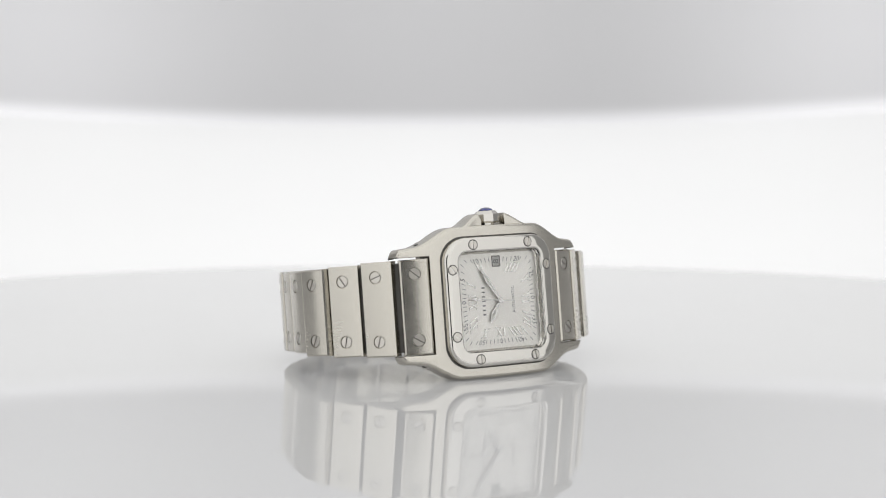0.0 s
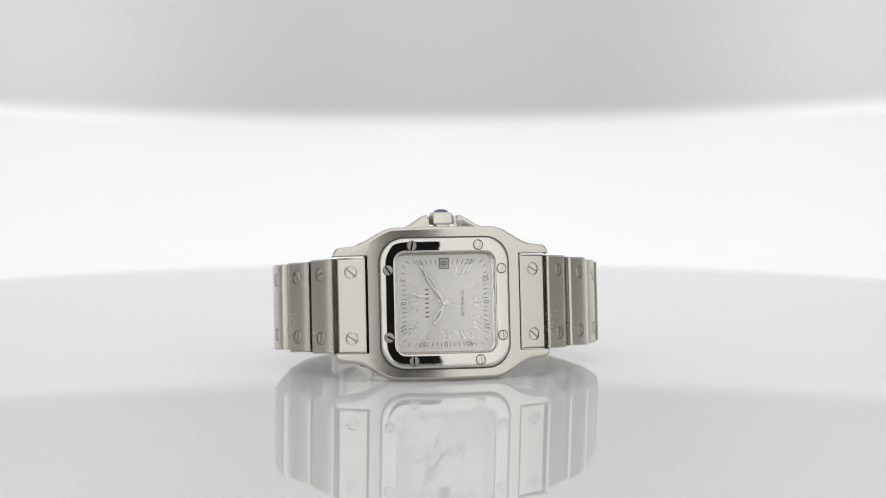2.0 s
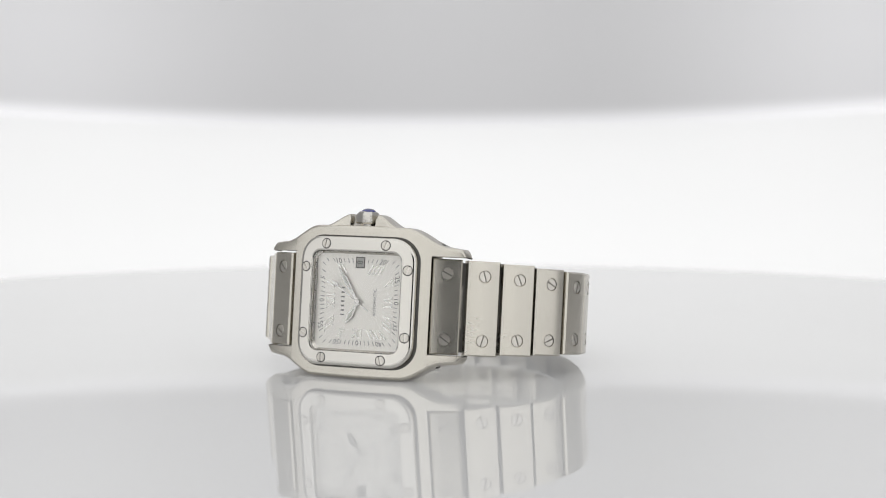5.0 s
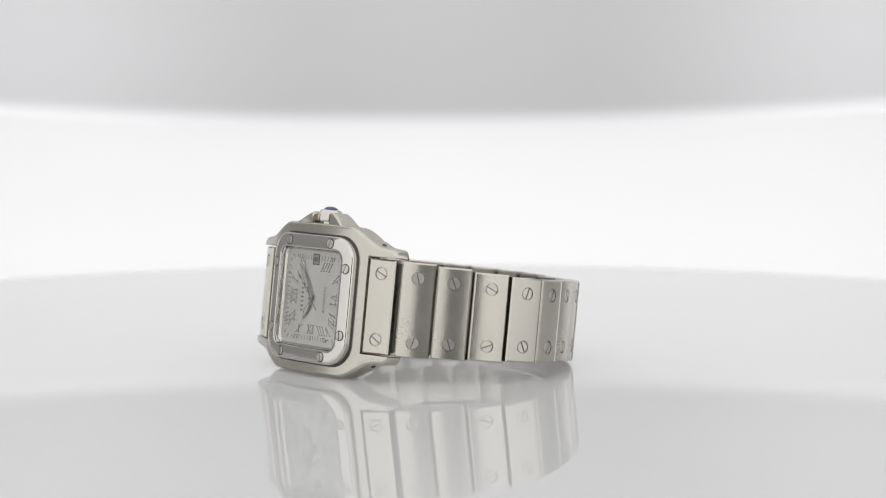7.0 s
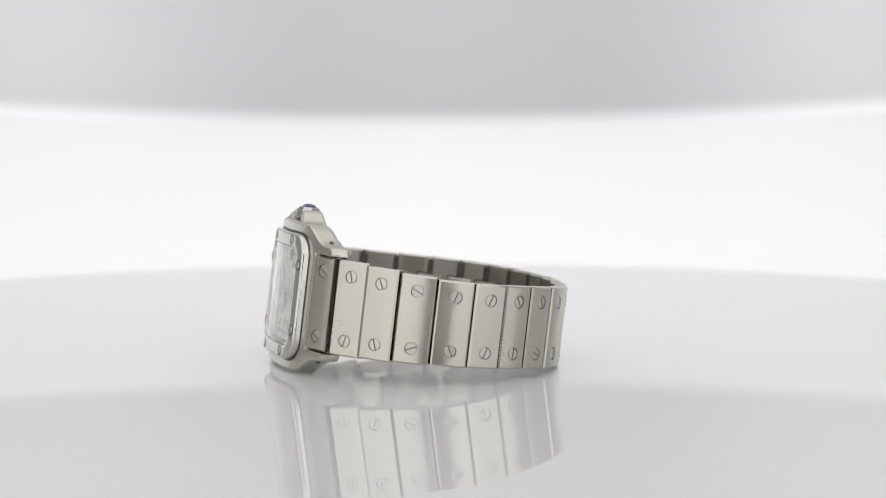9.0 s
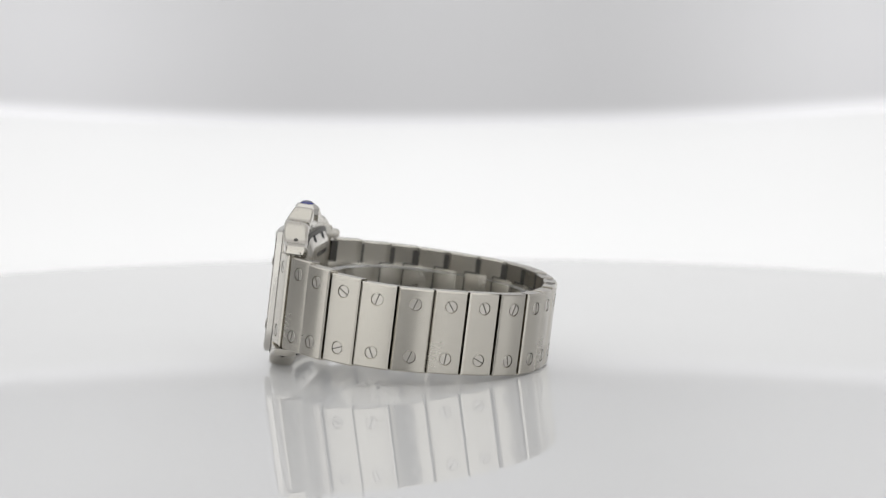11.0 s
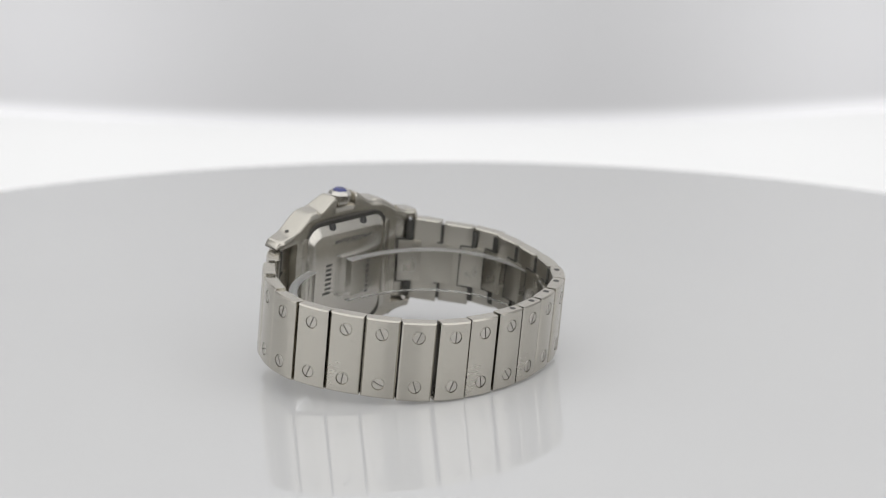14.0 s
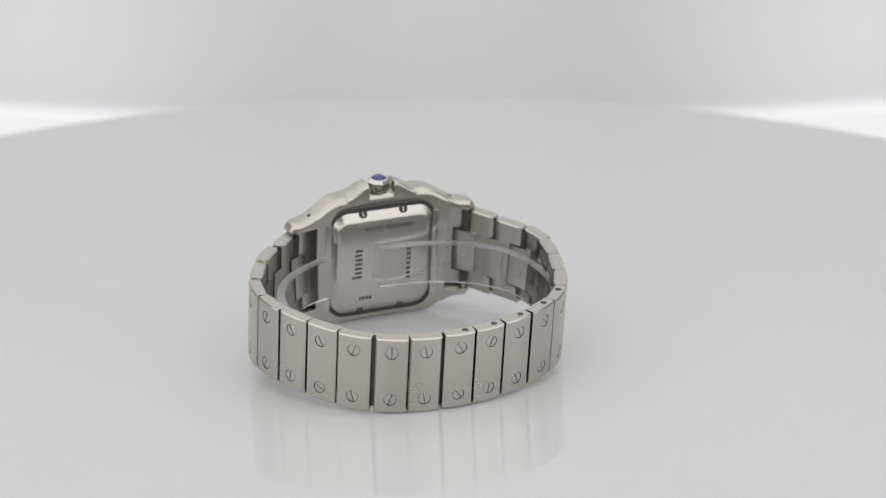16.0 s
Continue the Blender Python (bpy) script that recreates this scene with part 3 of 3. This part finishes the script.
for su in (1, -1):                # inner bars of the case beside the case back
    bm = bmesh.new()
    box(bm, su * 11.9 - 0.7, su * 11.9 + 0.7, 6.2, 7.5, -9.6, 9.6, 0.2)
    part("cross_bar", bm, satin, watch)

# ---- bracelet links ----
HOLE, HEAD = 1.24, 1.08


def link_mesh(wide, high, spacing, thick, curve=0.028, bevel=0.28):
    """One bracelet link: a bowed outer face towards -y with two round sockets, bevelled edges."""
    bm = bmesh.new()
    hx, hz = wide / 2 - bevel, high / 2 - bevel
    n = 24
    stripe = spacing / 2
    for sz in (1, -1):
        cz = sz * stripe
        ring, rect = [], []
        for k in range(n):
            a = 2 * math.pi * k / n
            c, s = math.cos(a), math.sin(a)
            ring.append((HOLE * c, HOLE * s + cz))
            t = min(hx / abs(c) if abs(c) > 1e-6 else 1e9, (hz - stripe) / abs(s) if abs(s) > 1e-6 else 1e9)
            rect.append((t * c, t * s + cz))
        for corner in ((hx, hz - stripe), (-hx, hz - stripe), (-hx, -(hz - stripe)), (hx, -(hz - stripe))):
            a = math.atan2(corner[1], corner[0]) % (2 * math.pi)
            k = round(a / (2 * math.pi) * n) % n
            rect[k] = (corner[0], corner[1] + cz)
        top = [bm.verts.new((x, 0, z)) for x, z in ring]
        out = [bm.verts.new((x, 0, z)) for x, z in rect]
        low = [bm.verts.new((x, 0.45, z)) for x, z in ring]
        for k in range(n):
            j = (k + 1) % n
            bm.faces.new((top[k], top[j], out[j], out[k]))
            bm.faces.new((top[k], top[j], low[j], low[k]))
        bm.faces.new(low)
    zi = stripe - (hz - stripe)
    m = 8
    rows = [[bm.verts.new((-hx + 2 * hx * i / m, 0, z)) for z in (-zi, zi)] for i in range(m + 1)]
    for a, b in zip(rows, rows[1:]):
        bm.faces.new((a[0], b[0], b[1], a[1]))
    for v in bm.verts:
        v.co.y += curve * v.co.x ** 2
    e = curve * hx * hx
    frames = [(hx, hz, e), (hx + bevel, hz + bevel, e + bevel * 1.1), (hx + bevel, hz + bevel, thick - 0.3), (hx + bevel - 0.9, hz + bevel - 0.25, thick)]
    # the long edges of the face are bowed, so the rim follows them
    loops = []
    for x, z, y in frames:
        loop = []
        for i in range(m + 1):
            f = -1 + 2 * i / m
            loop.append((f * x, y - (e * (1 - f * f) if y < 1.2 else 0), -z))
        for i in range(m + 1):
            f = 1 - 2 * i / m
            loop.append((f * x, y - (e * (1 - f * f) if y < 1.2 else 0), z))
        loops.append(loop)
    loops_to_faces(bm, loops, True, False, True)
    return bm


def even_front(me, curve):
    """Gives the bowed outer face of a link the normals of its true curve."""
    normals = [tuple(n.vector) for n in me.corner_normals]
    for face in me.polygons:
        if face.normal.y < -0.93:
            for k in face.loop_indices:
                x = me.vertices[me.loops[k].vertex_index].co.x / MM
                normals[k] = Vector((2 * curve * x, -1, 0)).normalized()
    me.normals_split_custom_set(normals)


link_screw = screw_mesh(HEAD, 0.12, -0.03, 0.42)
link_screw.materials.append(screw_steel)
link_screw.materials.append(slot_shade)
hinge_bm = bmesh.new()
box(hinge_bm, -2.6, 2.35, 1.3, 2.86, -4.1, 4.1, 0.08)
tongue_faces = set(hinge_bm.faces)
box(hinge_bm, -0.25, 2.62, 1.1, 2.79, -4.4, 4.4)
for f in set(hinge_bm.faces) - tongue_faces:      # dark joint round the tongue
    f.material_index = 1
hinge_me = finish(hinge_bm)
hinge_me.materials.append(shaded_inner_steel)
hinge_me.materials.append(gap_dark)
# dark disc in place of the shade in a link's edge hole
hole_disc_bm = bmesh.new()
tube(hole_disc_bm, [(0.62, -0.12), (0.62, 0.02), (0.55, 0.025), (0.1, 0.02)], 14, axis="z")
edge_hole_disc = finish(hole_disc_bm)
edge_hole_disc.materials.append(gap_dark)

# ring of links: place of each outer face's middle, (u, d), round from one lug to the other
RING = [(17.4, 4.0), (23.29, 8.1), (28.5, 12.54), (32.5, 18.45), (35.0, 25.25), (34.36, 32.36), (31.7, 38.78), (28.08, 44.67), (23.49, 49.81), (17.33, 53.55), (11.06, 55.32), (4.45, 56.2),
        (-1.99, 55.95), (-8.55, 54.5), (-15.15, 52.0), (-20.95, 47.95), (-24.95, 42.0), (-27.5, 35.2), (-29.4, 28.1), (-29.9, 20.9), (-26.6, 15.0), (-22.85, 9.2), (-17.6, 3.6)]
SPACING = [12.4, 12.1, 11.4, 10.65, 10.0, 9.85]
# the bracelet is slightly twisted: how far each link sits off the middle plane
TWIST = [-0.05, -0.14, -0.13, -0.2, -0.17, -0.16, -0.11, -0.12, -0.2, -0.2, -0.1, 0.15, 0.25, 0.33, 0.46, 0.5, 0.5, 0.45, 0.3, 0.0, -0.15, -0.14, -0.1]
rng = random.Random(4)
link_sizes, plates = {}, {}
for i, (u, d) in enumerate(RING):
    from_end = min(i, len(RING) - 1 - i)
    spacing = SPACING[min(from_end, 5)]
    high = spacing + (5.75 if from_end < 2 else 5.8)
    if from_end == 0:
        wide, high = 5.45, 17.85
        su = 1 if u > 0 else -1
        tilt = su * 25
    else:
        (ua, da), (ub, db) = RING[i - 1], RING[i + 1]
        tilt = math.degrees(math.atan2(db - da, ub - ua))
        wide = min(6.85, math.hypot(u - ua, d - da) - 0.42, math.hypot(ub - u, db - d) - 0.42)
        if from_end == 1:
            tilt += 8 if i == 1 else -8
    key = (round(wide, 2), round(high, 2))
    if key not in link_sizes:
        link_sizes[key] = finish(link_mesh(wide, high, spacing, 2.75, 0.015 if from_end == 0 else 0.028), 30, 1.2)
        even_front(link_sizes[key], 0.015 if from_end == 0 else 0.028)
        link_sizes[key].materials.append(brushed_u if from_end == 0 else brushed_link)
        link_sizes[key].materials.append(shaded_inner_steel)
        for face in link_sizes[key].polygons:     # inner side, its steel darkened for the shade inside the bracelet
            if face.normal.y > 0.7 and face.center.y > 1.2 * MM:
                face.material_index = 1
    name = "end_link" if from_end == 0 else "link"
    ob = again(name, link_sizes[key], watch, pose(u, d, TWIST[i], 0, 0, tilt))
    ob.name = name
    for sz in (1, -1):
        again("screw", link_screw, ob, pose(0, 0, sz * spacing / 2, 0, rng.uniform(-80, 80) if rng.random() < 0.5 else rng.uniform(-40, 30), 0))
    if from_end == 0:
        tagged(ob, "brushed steel end link set between the lugs")
    if 11 <= i <= 15:
        again("edge_hole_disc", edge_hole_disc, ob, pose(1.3, 1.5, high / 2))
    if i + 1 < len(RING):         # inner hinge piece to the next link, and dark plate added for gap shade
        un, dn = RING[i + 1]
        turn = math.degrees(math.atan2(dn - d, un - u))
        again("hinge_piece", hinge_me, watch, pose((u + un) / 2, (d + dn) / 2, (TWIST[i] + TWIST[i + 1]) / 2, 0, 0, turn))
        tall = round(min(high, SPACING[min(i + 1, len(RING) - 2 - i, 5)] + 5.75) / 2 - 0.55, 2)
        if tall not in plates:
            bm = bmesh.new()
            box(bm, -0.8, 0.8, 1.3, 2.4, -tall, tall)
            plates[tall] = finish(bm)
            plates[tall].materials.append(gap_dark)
        again("gap_shade_plate", plates[tall], watch, pose((u + un) / 2, (d + dn) / 2, (TWIST[i] + TWIST[i + 1]) / 2, 0, 0, turn))

# ======== clear plastic cuff inside the bracelet ========
cuff = new("support_cuff")
tagged(cuff, "clear plastic cuff curled inside the steel bracelet", "support cuff")


def cuff_mesh(section_points):
    """A section of (offset, w) swept along the cuff's open oval."""
    bm = bmesh.new()
    loops = []
    n = 150
    for k in range(n + 1):
        a = radians(-66 + 335 * k / n)
        c, s = math.cos(a), math.sin(a)
        p = 2.35
        q = (abs(c) ** p + abs(s) ** p) ** (-1 / p)
        loops.append([(1.6 + c * q * (27.2 + off), 30.4 + s * q * (20.6 + off), w) for off, w in section_points])
    loops_to_faces(bm, loops)
    return bm


strip = part("strip", cuff_mesh(((-0.55, -5.0), (0.75, -5.0), (0.9, -4.85), (0.9, 3.75), (-0.7, 3.75), (-0.7, -4.85))), clear_plastic, cuff, "clear bent plastic strip", 50)
strip.visible_shadow = False
rim = part("rim", cuff_mesh(((-0.7, 3.76), (0.9, 3.76), (0.9, 3.9), (0.75, 4.05), (-0.55, 4.05), (-0.7, 3.9))), frosted_plastic, cuff, "frosted pale cut edge of the plastic", 50)
rim.visible_shadow = False


# ======== what moves ========
def spin(t):
    """Degrees by which the watch has turned, clockwise from above, past facing the camera."""
    return -33.523 + 11.834 * t


def tilt(t):
    """Degrees by which the platform leans towards the camera."""
    v, w = t - 10.83, 0.35
    if v < -w:
        return 0.0
    return 2.746 * (v if v > w else (v + w) ** 2 / (4 * w))


def leaning(t):
    drift = Vector((5.245 * MM * radians(tilt(t)), 0, 0))
    return Matrix.Translation(PIVOT + drift) @ pose(0, 0, 0, tilt(t)) @ Matrix.Translation(-PIVOT)


REST = pose(0.448 * MM, -29.074 * MM, 15.161 * MM, -7.089, 0, 0)


def motions():
    times = [0.25 * k for k in range(65)]
    walk(platform, [(t, leaning(t) @ pose(0, 0, 0, 0, 0, -spin(t))) for t in times])
    carried = [(t, leaning(t) @ pose(0, 0, 0, 0, 0, -spin(t)) @ REST) for t in times]
    walk(watch, carried)
    walk(cuff, carried)
    walk(second_hand, [(t, mm_pose(pose(0, DIAL - 0.75, 0, 0, -90 + 4.5 + 6.0 * t, 0))) for t in times])


motions()
